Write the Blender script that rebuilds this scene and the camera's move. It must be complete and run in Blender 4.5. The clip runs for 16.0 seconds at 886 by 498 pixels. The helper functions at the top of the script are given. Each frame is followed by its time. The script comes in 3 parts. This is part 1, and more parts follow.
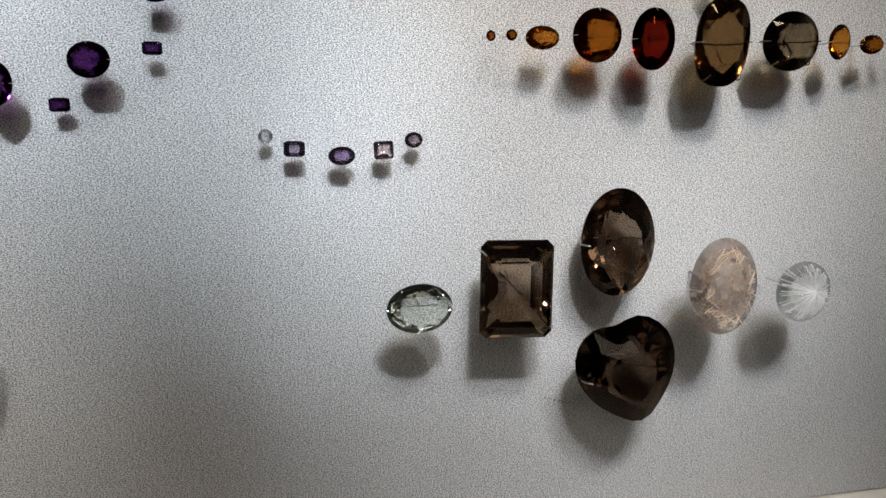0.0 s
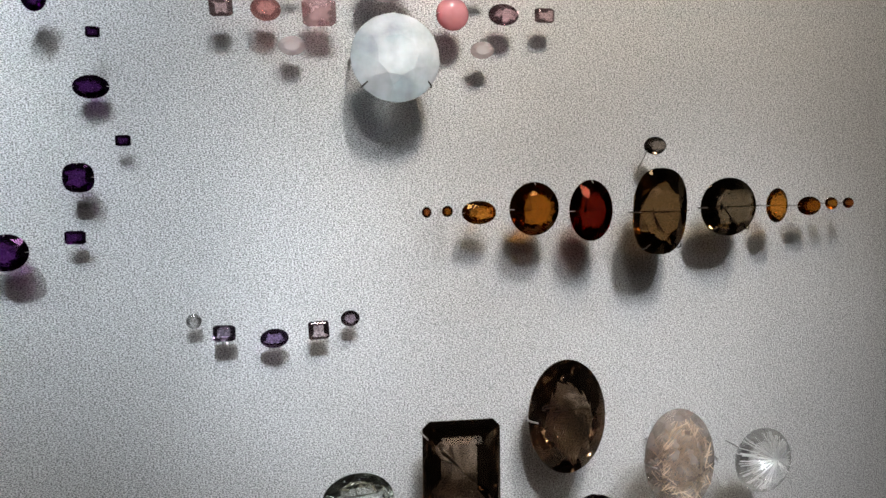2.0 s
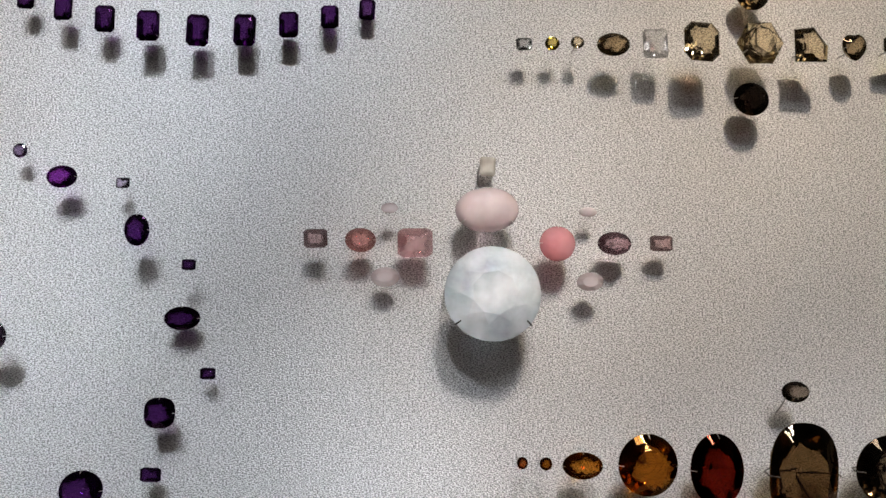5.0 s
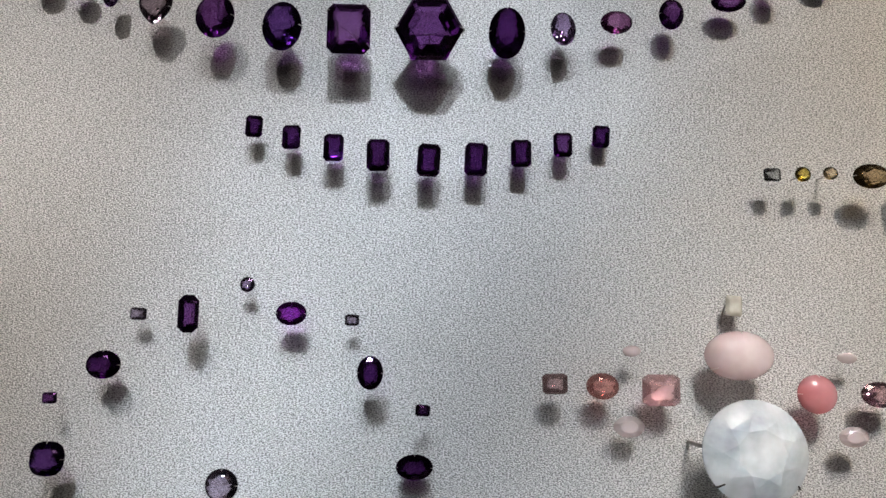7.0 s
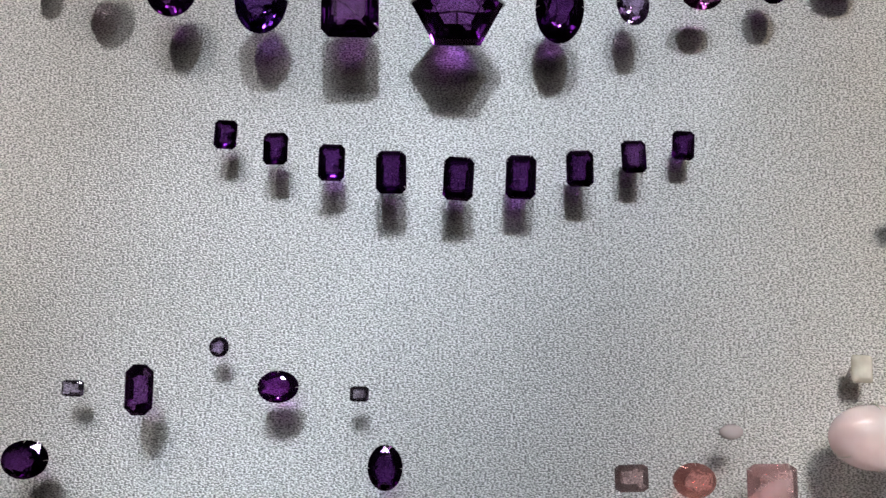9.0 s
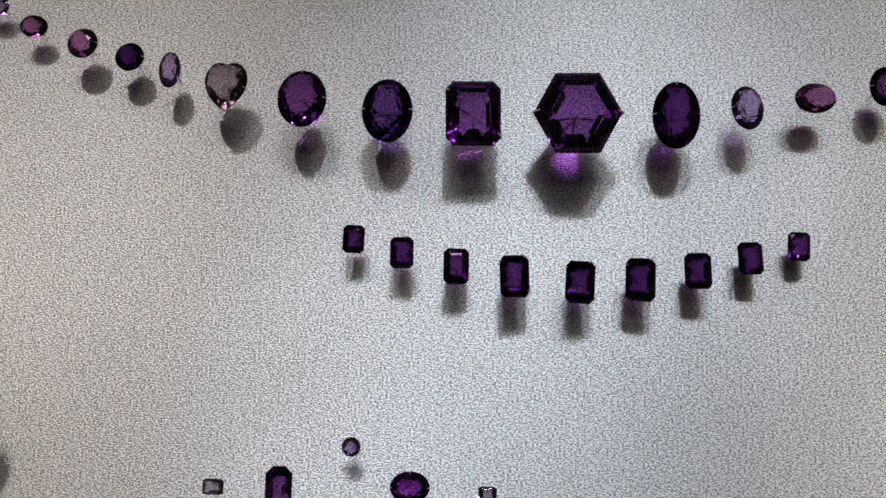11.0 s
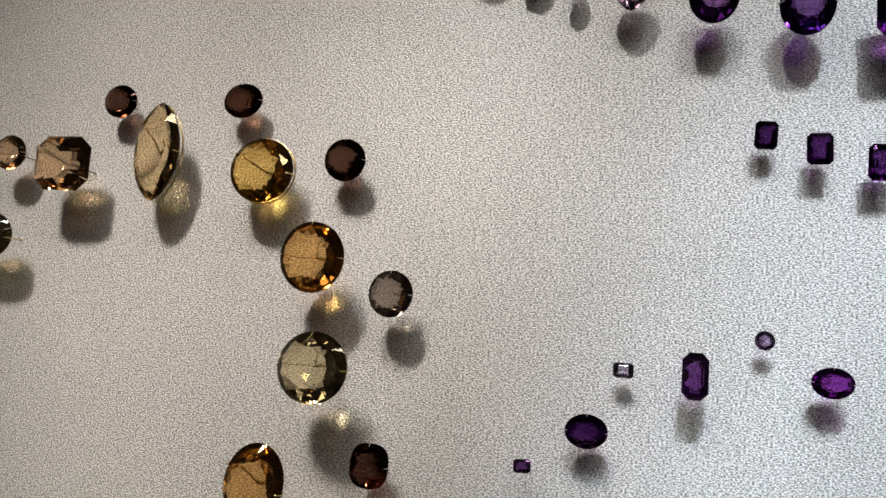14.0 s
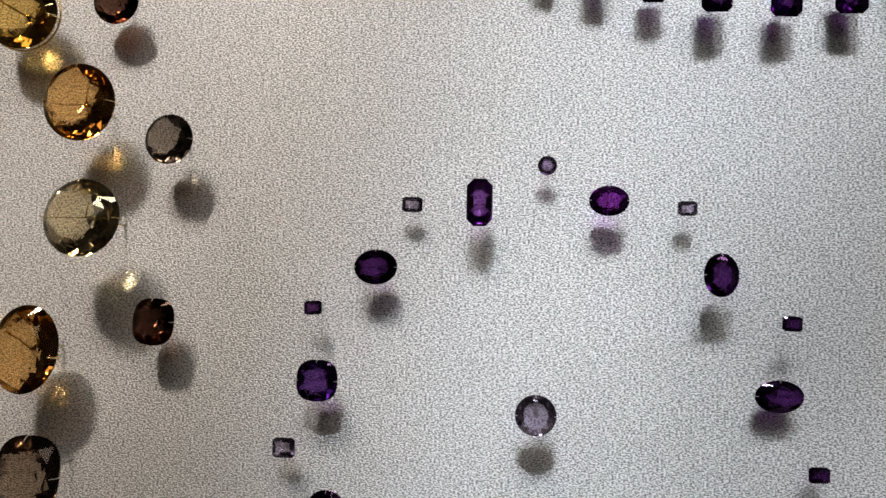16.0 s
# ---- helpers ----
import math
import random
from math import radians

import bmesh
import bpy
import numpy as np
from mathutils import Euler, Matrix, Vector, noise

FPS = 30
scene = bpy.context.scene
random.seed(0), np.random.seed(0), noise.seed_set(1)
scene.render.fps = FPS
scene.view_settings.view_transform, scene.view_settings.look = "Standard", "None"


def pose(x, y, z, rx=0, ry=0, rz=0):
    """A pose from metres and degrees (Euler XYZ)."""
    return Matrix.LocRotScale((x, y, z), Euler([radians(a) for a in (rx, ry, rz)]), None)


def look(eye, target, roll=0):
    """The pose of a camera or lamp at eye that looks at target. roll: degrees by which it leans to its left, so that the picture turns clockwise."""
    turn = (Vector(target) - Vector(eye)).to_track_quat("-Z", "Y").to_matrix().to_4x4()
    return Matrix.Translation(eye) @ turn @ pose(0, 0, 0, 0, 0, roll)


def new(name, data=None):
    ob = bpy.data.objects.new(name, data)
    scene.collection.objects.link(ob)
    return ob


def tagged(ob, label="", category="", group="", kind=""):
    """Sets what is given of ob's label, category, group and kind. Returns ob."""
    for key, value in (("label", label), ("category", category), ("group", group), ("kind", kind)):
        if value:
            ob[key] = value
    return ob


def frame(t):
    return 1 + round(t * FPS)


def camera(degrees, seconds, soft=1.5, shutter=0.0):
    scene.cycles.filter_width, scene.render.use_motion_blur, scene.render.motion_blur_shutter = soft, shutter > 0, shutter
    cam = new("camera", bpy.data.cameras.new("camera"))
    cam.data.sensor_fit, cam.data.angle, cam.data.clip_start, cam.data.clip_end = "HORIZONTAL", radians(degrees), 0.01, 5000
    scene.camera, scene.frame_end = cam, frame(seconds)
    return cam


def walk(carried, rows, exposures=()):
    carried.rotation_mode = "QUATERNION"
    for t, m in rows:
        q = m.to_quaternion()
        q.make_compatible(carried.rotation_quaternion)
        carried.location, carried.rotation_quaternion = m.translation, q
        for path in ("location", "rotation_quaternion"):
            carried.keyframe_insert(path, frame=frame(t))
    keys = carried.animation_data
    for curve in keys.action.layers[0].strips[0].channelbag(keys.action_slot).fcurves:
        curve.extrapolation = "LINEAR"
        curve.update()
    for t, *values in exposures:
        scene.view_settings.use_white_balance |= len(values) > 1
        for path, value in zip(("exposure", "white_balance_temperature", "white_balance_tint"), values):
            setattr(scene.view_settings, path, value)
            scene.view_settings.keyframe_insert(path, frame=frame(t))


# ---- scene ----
cam = camera(62.0, 16.0)
PATH = [
    (0, (0.266, -0.483, 1.485), (0.639, 1.44, 1.083), -0.8),
    (0.5, (0.259, -0.488, 1.497), (0.612, 1.454, 1.177), -1.3),
    (1, (0.266, -0.494, 1.505), (0.634, 1.457, 1.26), -1.8),
    (1.5, (0.283, -0.488, 1.516), (0.697, 1.461, 1.343), -2.0),
    (2, (0.297, -0.467, 1.529), (0.736, 1.48, 1.4), -2.0),
    (2.5, (0.325, -0.445, 1.534), (0.773, 1.504, 1.485), -1.8),
    (3, (0.369, -0.433, 1.547), (0.793, 1.522, 1.558), -1.4),
    (3.5, (0.379, -0.427, 1.558), (0.742, 1.539, 1.615), -1.0),
    (4, (0.378, -0.425, 1.567), (0.667, 1.551, 1.679), -0.7),
    (4.5, (0.358, -0.429, 1.576), (0.562, 1.552, 1.762), -0.4),
    (5, (0.323, -0.432, 1.596), (0.424, 1.554, 1.809), 0.3),
    (5.2, (0.312, -0.432, 1.602), (0.379, 1.554, 1.83), 0.7),
    (7.3, (0.207, -0.401, 1.661), (0.189, 1.575, 1.966), 1.6),
    (7.5, (0.205, -0.39, 1.664), (0.188, 1.589, 1.958), 1.6),
    (8, (0.203, -0.332, 1.677), (0.186, 1.651, 1.936), 1.5),
    (8.2, (0.2, -0.315, 1.68), (0.2, 1.669, 1.935), 1.4),
    (10.3, (0.179, -0.327, 1.73), (0.193, 1.651, 2.027), 0.8),
    (10.5, (0.173, -0.329, 1.733), (0.175, 1.649, 2.032), 0.8),
    (11, (0.151, -0.333, 1.732), (0.094, 1.644, 2.031), 1.1),
    (11.5, (0.122, -0.335, 1.723), (-0.03, 1.639, 2.004), 1.7),
    (12, (0.102, -0.337, 1.718), (-0.176, 1.629, 1.961), 2.3),
    (12.5, (0.085, -0.34, 1.713), (-0.297, 1.611, 1.933), 3.1),
    (13, (0.07, -0.348, 1.711), (-0.406, 1.585, 1.904), 3.7),
    (13.5, (0.056, -0.352, 1.699), (-0.464, 1.568, 1.913), 4.3),
    (14, (0.051, -0.352, 1.69), (-0.466, 1.569, 1.901), 4.4),
    (14.5, (0.06, -0.345, 1.682), (-0.411, 1.59, 1.866), 3.8),
    (15, (0.073, -0.339, 1.672), (-0.311, 1.616, 1.844), 2.8),
    (15.5, (0.091, -0.334, 1.658), (-0.204, 1.637, 1.824), 1.9),
    (16, (0.097, -0.327, 1.638), (-0.135, 1.655, 1.764), 1.5),
]
walk(cam, [(t, look(eye, target, roll)) for t, eye, target, roll in PATH],
     [(0.0, -0.05, 6540, 10), (1.5, -0.08, 6480, 10), (2.5, -0.18, 6600, 11), (3.5, -0.26, 6800, 13), (5.0, -0.28, 6680, 14), (7.5, -0.29, 6530, 12), (10.5, -0.20, 6500, 13), (12.5, -0.18, 6550, 11), (14.5, -0.04, 6650, 11), (15.5, -0.10, 6720, 12), (16.0, -0.18, 6800, 13)])

# ---- light: gallery spots, a strip above the panel and added fill ----
world = bpy.data.worlds.new("dark_gallery")
world.use_nodes = True
world.node_tree.nodes["Background"].inputs[0].default_value = (0.5, 0.53, 0.6, 1)
world.node_tree.nodes["Background"].inputs[1].default_value = 0.02
scene.world = world
scene.cycles.blur_glossy, scene.cycles.sample_clamp_indirect = 0.0, 0.0


def disk(eye, target, strength, colour, degrees, size):
    """A round gallery spotlight: strength is watts per steradian on its axis, degrees its full beam."""
    lamp = bpy.data.lights.new("spot_lamp", "AREA")
    half = radians(degrees) / 2
    lamp.shape, lamp.size, lamp.spread, lamp.color = "DISK", size, 2 * half, colour
    lamp.energy = strength * math.pi * (math.tan(half) - half) / math.tan(half)
    ob = new("spot_lamp", lamp)
    ob.matrix_world = look(eye, target)
    return ob


def strip(eye, target, watts, colour, length, depth):
    lamp = bpy.data.lights.new("strip_or_fill_lamp", "AREA")
    lamp.energy, lamp.color = watts, colour
    lamp.shape, lamp.size, lamp.size_y = "RECTANGLE", length, depth
    ob = new("strip_or_fill_lamp", lamp)
    ob.matrix_world = look(eye, target)
    return ob


COOL, NEUTRAL = (0.80, 0.90, 1.0), (1.0, 0.965, 0.93)
WARM, HALOGEN, BLUISH = (1.0, 0.92, 0.82), (1.0, 0.85, 0.66), (0.90, 0.94, 1.0)
# a rail of small spots in front of the panel, all but one aimed at one group of gems
disk((0.2, -0.7, 2.55), (0.192, 0, 1.790), 5.53, COOL, 18, 0.05)
disk((-0.1, -0.7, 2.55), (-0.004, 0, 1.773), 4.83, NEUTRAL, 18, 0.05)
disk((0.07, -0.7, 2.38), (0.125, 0, 1.656), 4.27, COOL, 16, 0.06)
disk((-0.19, -0.7, 2.42), (-0.231, 0, 1.618), 6.52, WARM, 32, 0.12)
disk((0.42, -0.7, 2.36), (0.375, 0, 1.590), 2.70, NEUTRAL, 16, 0.07)
disk((0.28, -0.7, 2.15), (0.278, 0, 1.465), 5.10, COOL, 16, 0.06)
disk((0.53, -0.75, 2.37), (0.543, 0, 1.430), 2.75, BLUISH, 34, 0.04)
disk((0.38, -0.65, 2.03), (0.400, 0, 1.345), 3.30, BLUISH, 24, 0.07)
# fill spot, added only to brighten the panel's lower left
disk((-0.02, -0.70, 2.00), (-0.010, 0, 1.250), 2.60, NEUTRAL, 24, 0.08)
disk((0.62, -0.7, 2.15), (0.590, 0, 1.350), 4.30, BLUISH, 22, 0.07)
disk((0.55, -0.7, 2.53), (0.563, 0, 1.752), 5.20, HALOGEN, 32, 0.06)
disk((0.4, -0.7, 2.55), (0.316, 0, 1.787), 3.23, COOL, 20, 0.06)
disk((0.08, -0.7, 2.2), (0.090, 0, 1.500), 4.90, COOL, 18, 0.06)
strip((0.42, -1.20, 3.00), (0.40, 0, 1.62), 9, WARM, 0.9, 0.10)
# unseen broad fill behind the camera, added to lift the gems' shadows
strip((0.50, -3.00, 3.30), (0.30, 0, 1.60), 9, NEUTRAL, 1.6, 0.8)


# ---- materials ----
def nodes_of(name):
    m = bpy.data.materials.new(name)
    m.use_nodes = True
    return m, m.node_tree.nodes, m.node_tree.links


def crystal(name, tint, milk=0.0, rough=0.0, zoning=0.25, scale=90.0, cloud_tone=0.72, window=0.0, reach=0.012):
    """Tinted quartz: each pass or inner reflection deepens its colour; milk adds a cloudy, scattering body."""
    m, n, l = nodes_of(name)
    out, b = n["Material Output"], n["Principled BSDF"]
    where, cloud, ramp = n.new("ShaderNodeTexCoord"), n.new("ShaderNodeTexNoise"), n.new("ShaderNodeMix")
    cloud.inputs["Scale"].default_value, cloud.inputs["Detail"].default_value = scale, 3
    l.new(where.outputs["Object"], cloud.inputs["Vector"])
    ramp.data_type = "RGBA"
    ramp.inputs[6].default_value = (*[math.sqrt(c * (1 - zoning)) for c in tint], 1)
    ramp.inputs[7].default_value = (*[math.sqrt(min(1, c * (1 + zoning))) for c in tint], 1)
    l.new(cloud.outputs["Fac"], ramp.inputs[0])
    body = n.new("ShaderNodeBsdfGlass")
    body.inputs["IOR"].default_value, body.inputs["Roughness"].default_value = 1.55, rough
    l.new(ramp.outputs[2], body.inputs["Color"])
    l.new(body.outputs[0], out.inputs["Surface"])
    if window:
        # steep facets pass light straight on, tinted, as their windows do
        clear, steep, slope, pick = n.new("ShaderNodeBsdfTransparent"), n.new("ShaderNodeNewGeometry"), n.new("ShaderNodeSeparateXYZ"), n.new("ShaderNodeMath")
        clear.inputs[0].default_value = (*[c ** 0.42 for c in tint], 1)
        l.new(steep.outputs["True Normal"], slope.inputs[0])
        pick.operation = "ABSOLUTE"
        l.new(slope.outputs["Z"], pick.inputs[0])
        amount, glassy = n.new("ShaderNodeMapRange"), n.new("ShaderNodeMixShader")
        amount.inputs["From Min"].default_value, amount.inputs["From Max"].default_value = 0.22, 0.42
        amount.inputs["To Min"].default_value, amount.inputs["To Max"].default_value = 0.10, window
        l.new(pick.outputs[0], amount.inputs["Value"])
        l.new(amount.outputs[0], glassy.inputs[0])
        l.new(body.outputs[0], glassy.inputs[1])
        l.new(clear.outputs[0], glassy.inputs[2])
        l.new(glassy.outputs[0], out.inputs["Surface"])
        body = glassy
    if milk:
        haze = n.new("ShaderNodeMix")
        haze.data_type = "RGBA"
        haze.inputs[6].default_value = (*[c ** 1.6 * cloud_tone * (1 - zoning) for c in tint], 1)
        haze.inputs[7].default_value = (*[min(1, c ** 0.7 * cloud_tone * (1 + zoning)) for c in tint], 1)
        l.new(cloud.outputs["Fac"], haze.inputs[0])
        l.new(haze.outputs[2], b.inputs["Base Color"])
        b.inputs["Roughness"].default_value, b.inputs["IOR"].default_value = 0.06, 1.55
        b.inputs["Subsurface Weight"].default_value, b.inputs["Subsurface Scale"].default_value = 1.0, reach
        b.inputs["Subsurface Radius"].default_value = (1.0, 0.9, 0.9)
        drift, share, mix = n.new("ShaderNodeTexNoise"), n.new("ShaderNodeMapRange"), n.new("ShaderNodeMixShader")
        drift.inputs["Scale"].default_value, drift.inputs["Detail"].default_value = scale * 0.8, 4
        l.new(where.outputs["Object"], drift.inputs["Vector"])
        share.inputs["From Min"].default_value, share.inputs["From Max"].default_value = 0.3, 0.7
        share.inputs["To Min"].default_value, share.inputs["To Max"].default_value = milk * 0.6, min(1.0, milk * 1.4)
        l.new(drift.outputs["Fac"], share.inputs["Value"])
        l.new(share.outputs[0], mix.inputs[0])
        l.new(body.outputs[0], mix.inputs[1])
        l.new(b.outputs[0], mix.inputs[2])
        l.new(mix.outputs[0], out.inputs["Surface"])
    return m


STONE = {
    "amethyst_deep": crystal("amethyst_deep", (0.095, 0.029, 0.145)),
    "amethyst": crystal("amethyst", (0.19, 0.07, 0.26)),
    "amethyst_blue": crystal("amethyst_blue", (0.14, 0.06, 0.25)),
    "amethyst_magenta": crystal("amethyst_magenta", (0.27, 0.05, 0.38)),
    "amethyst_rose": crystal("amethyst_rose", (0.38, 0.16, 0.35)),
    "amethyst_pale": crystal("amethyst_pale", (0.46, 0.34, 0.56)),
    "lilac": crystal("lilac", (0.52, 0.45, 0.58)),
    "lilac_pink": crystal("lilac_pink", (0.78, 0.64, 0.68)),
    "lilac_smoky": crystal("lilac_smoky", (0.44, 0.35, 0.41)),
    "clear": crystal("clear", (0.97, 0.98, 0.98), window=0.35),
    "grey_clear": crystal("grey_clear", (0.55, 0.56, 0.55)),
    "grey_green": crystal("grey_green", (0.45, 0.48, 0.42)),
    "prasiolite": crystal("prasiolite", (0.78, 0.83, 0.76)),
    "smoky": crystal("smoky", (0.38, 0.285, 0.21)),
    "smoky_deep": crystal("smoky_deep", (0.12, 0.085, 0.06)),
    "smoky_gold": crystal("smoky_gold", (0.19, 0.14, 0.085)),
    "smoky_amber": crystal("smoky_amber", (0.20, 0.115, 0.05)),
    "smoky_grey": crystal("smoky_grey", (0.36, 0.30, 0.25)),
    "brown_deep": crystal("brown_deep", (0.13, 0.065, 0.045)),
    "brown_champagne": crystal("brown_champagne", (0.66, 0.46, 0.28)),
    "champagne": crystal("champagne", (0.86, 0.70, 0.48)),
    "champagne_deep": crystal("champagne_deep", (0.55, 0.42, 0.25)),
    "amber": crystal("amber", (0.60, 0.24, 0.035)),
    "amber_deep": crystal("amber_deep", (0.36, 0.115, 0.014)),
    "garnet": crystal("garnet", (0.42, 0.12, 0.03)),
    "red_brown": crystal("red_brown", (0.12, 0.009, 0.004)),
    "gold": crystal("gold", (0.93, 0.58, 0.19)),
    "gold_brown": crystal("gold_brown", (0.74, 0.45, 0.17)),
    "lemon": crystal("lemon", (0.84, 0.70, 0.46)),
    "lemon_gold": crystal("lemon_gold", (0.88, 0.64, 0.38)),
    "lemon_green": crystal("lemon_green", (0.72, 0.64, 0.22)),
    "yellow": crystal("yellow", (0.88, 0.66, 0.18)),
    "yellow_green": crystal("yellow_green", (0.74, 0.72, 0.30)),
    "salmon": crystal("salmon", (0.95, 0.44, 0.40), milk=0.10, cloud_tone=0.8, window=0.2),
    "rose": crystal("rose", (1.0, 0.60, 0.61), milk=0.12, rough=0.02, cloud_tone=0.9, window=0.4),
    "rose_dull": crystal("rose_dull", (0.84, 0.60, 0.61), milk=0.10),
    "rose_brown": crystal("rose_brown", (0.72, 0.50, 0.55), milk=0.04),
    "milk_rose": crystal("milk_rose", (0.93, 0.42, 0.45), milk=0.28, rough=0.15, zoning=0.1, scale=40, cloud_tone=0.85, window=0.4),
    "milk_pink": crystal("milk_pink", (1.0, 0.81, 0.82), milk=0.33, rough=0.03, zoning=0.06, scale=30, cloud_tone=0.97, window=0.3),
    "milk_cream": crystal("milk_cream", (1.0, 0.93, 0.80), milk=0.5, rough=0.2, window=0.4),
    "milk_blue": crystal("milk_blue", (0.83, 0.905, 1.0), milk=0.52, rough=0.10, zoning=0.12, scale=55, cloud_tone=1.0, window=0.3, reach=0.009),
    "rutile": crystal("rutile", (0.82, 0.69, 0.61), milk=0.14, rough=0.05, zoning=0.5, scale=220, window=0.3),
}


def grained_panel():
    """Silvery sheet with a fine, slightly sideways grain of about a millimetre, its relief shading partly put into the
    colour, a satin sheen and a faint tonal drift.
    """
    m, n, l = nodes_of("silver_grained_sheet")
    b = n["Principled BSDF"]
    where, stretch = n.new("ShaderNodeTexCoord"), n.new("ShaderNodeMapping")
    stretch.inputs["Scale"].default_value = (0.55, 1.0, 1.0)
    l.new(where.outputs["Object"], stretch.inputs["Vector"])
    grain, fine, drift = [n.new("ShaderNodeTexNoise") for _ in range(3)]
    for node, scale, detail, warp in ((grain, 1850.0, 0.0, 0.4), (fine, 2600.0, 0.0, 0.0), (drift, 6.0, 4.0, 0.0)):
        node.inputs["Scale"].default_value, node.inputs["Detail"].default_value, node.inputs["Distortion"].default_value = scale, detail, warp
        l.new(stretch.outputs[0], node.inputs["Vector"])
    add = n.new("ShaderNodeMath")
    add.operation = "MULTIPLY_ADD"
    add.inputs[1].default_value = 0.35
    l.new(fine.outputs["Fac"], add.inputs[0])
    l.new(grain.outputs["Fac"], add.inputs[2])
    bump = n.new("ShaderNodeBump")
    bump.inputs["Strength"].default_value, bump.inputs["Distance"].default_value = 1.0, 0.0006
    l.new(add.outputs[0], bump.inputs["Height"])
    l.new(bump.outputs[0], b.inputs["Normal"])
    # the grain's lit and shaded sides, painted into the base colour beside the bump
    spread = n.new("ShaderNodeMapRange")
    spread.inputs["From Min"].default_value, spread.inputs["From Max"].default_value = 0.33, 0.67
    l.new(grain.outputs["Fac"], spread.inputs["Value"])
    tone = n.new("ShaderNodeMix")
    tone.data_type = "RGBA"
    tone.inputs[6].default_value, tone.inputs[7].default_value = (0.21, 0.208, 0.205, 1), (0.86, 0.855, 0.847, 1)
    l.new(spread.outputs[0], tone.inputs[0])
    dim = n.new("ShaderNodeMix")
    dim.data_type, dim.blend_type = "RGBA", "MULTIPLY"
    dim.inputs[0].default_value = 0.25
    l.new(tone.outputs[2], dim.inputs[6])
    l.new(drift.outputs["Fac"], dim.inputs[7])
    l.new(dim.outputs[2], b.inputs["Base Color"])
    b.inputs["Roughness"].default_value, b.inputs["Metallic"].default_value = 0.50, 0.30
    return m


def plain(name, colour, rough=0.6, metal=0.0, speck=0.15, scale=40.0):
    m, n, l = nodes_of(name)
    b = n["Principled BSDF"]
    where, cloud, mix = n.new("ShaderNodeTexCoord"), n.new("ShaderNodeTexNoise"), n.new("ShaderNodeMix")
    cloud.inputs["Scale"].default_value, cloud.inputs["Detail"].default_value = scale, 5
    l.new(where.outputs["Object"], cloud.inputs["Vector"])
    mix.data_type = "RGBA"
    mix.inputs[6].default_value = (*[c * (1 - speck) for c in colour], 1)
    mix.inputs[7].default_value = (*[min(1, c * (1 + speck)) for c in colour], 1)
    l.new(cloud.outputs["Fac"], mix.inputs[0])
    l.new(mix.outputs[2], b.inputs["Base Color"])
    b.inputs["Roughness"].default_value, b.inputs["Metallic"].default_value = rough, metal
    return m


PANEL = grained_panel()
STEEL = plain("steel_wire", (0.34, 0.33, 0.31), 0.3, 1.0)
GOLD = plain("gold_wire", (0.80, 0.62, 0.30), 0.25, 1.0)
PIN_WIRE = plain("dull_pin_wire", (0.24, 0.23, 0.22), 0.4, 0.8)
BLACKENED = plain("blackened_wire", (0.05, 0.045, 0.04), 0.45, 0.8)
PIT = plain("dark_scuff", (0.10, 0.095, 0.09), 0.8)
NEEDLE = plain("rutile_needle", (0.62, 0.47, 0.33), 0.3)
FROST = plain("frosty_needle", (0.9, 0.9, 0.88), 0.35)
DARK_TRIM = plain("black_trim", (0.012, 0.012, 0.012), 0.5)
LEDGE = plain("cream_ledge", (0.62, 0.57, 0.50), 0.6)
SIDE = plain("pale_side_panel", (0.55, 0.55, 0.54), 0.6)
ROOM = plain("gallery_paint", (0.30, 0.30, 0.31), 0.8, scale=3.0)
CARPET = plain("dark_carpet", (0.05, 0.045, 0.045), 0.95, scale=120.0)


# ---- mesh helpers ----
def mesh_of(name, verts, faces, material, smooth=False):
    me = bpy.data.meshes.new(name)
    me.from_pydata(verts, [], faces)
    bm = bmesh.new()
    bm.from_mesh(me)
    bmesh.ops.recalc_face_normals(bm, faces=bm.faces)
    bm.to_mesh(me)
    bm.free()
    for p in me.polygons:
        p.use_smooth = smooth
    me.materials.append(material)
    return me


def part(name, me, parent, label=""):
    ob = new(name, me)
    ob.parent = parent
    return tagged(ob, label)


def box(name, low, high, material, bevel=0.0):
    bm = bmesh.new()
    bmesh.ops.create_cube(bm, size=1)
    for v in bm.verts:
        v.co = [low[i] + (v.co[i] + 0.5) * (high[i] - low[i]) for i in range(3)]
    if bevel:
        bmesh.ops.bevel(bm, geom=bm.edges[:], offset=bevel, segments=2, affect="EDGES", profile=0.5)
    me = bpy.data.meshes.new(name)
    bm.to_mesh(me)
    bm.free()
    me.materials.append(material)
    return new(name, me)


def tube(name, line, radius, material, sides=8):
    """A round wire along a line of points, with closed ends that taper slightly."""
    pts = [Vector(p) for p in line]
    verts, faces = [], []
    side = None
    for i, p in enumerate(pts):
        way = (pts[min(i + 1, len(pts) - 1)] - pts[max(i - 1, 0)]).normalized()
        if side is None:
            side = way.orthogonal().normalized()
        side = (side - way * side.dot(way)).normalized()
        up = way.cross(side)
        r = radius * (0.75 if i == len(pts) - 1 else 1)
        for k in range(sides):
            a = 2 * math.pi * k / sides
            verts.append(p + side * r * math.cos(a) + up * r * math.sin(a))
    for i in range(len(pts) - 1):
        for k in range(sides):
            j = (k + 1) % sides
            faces.append((i * sides + k, i * sides + j, (i + 1) * sides + j, (i + 1) * sides + k))
    faces.append(tuple(range(sides - 1, -1, -1)))
    faces.append(tuple((len(pts) - 1) * sides + k for k in range(sides)))
    return mesh_of(name, [tuple(v) for v in verts], faces, material, True)


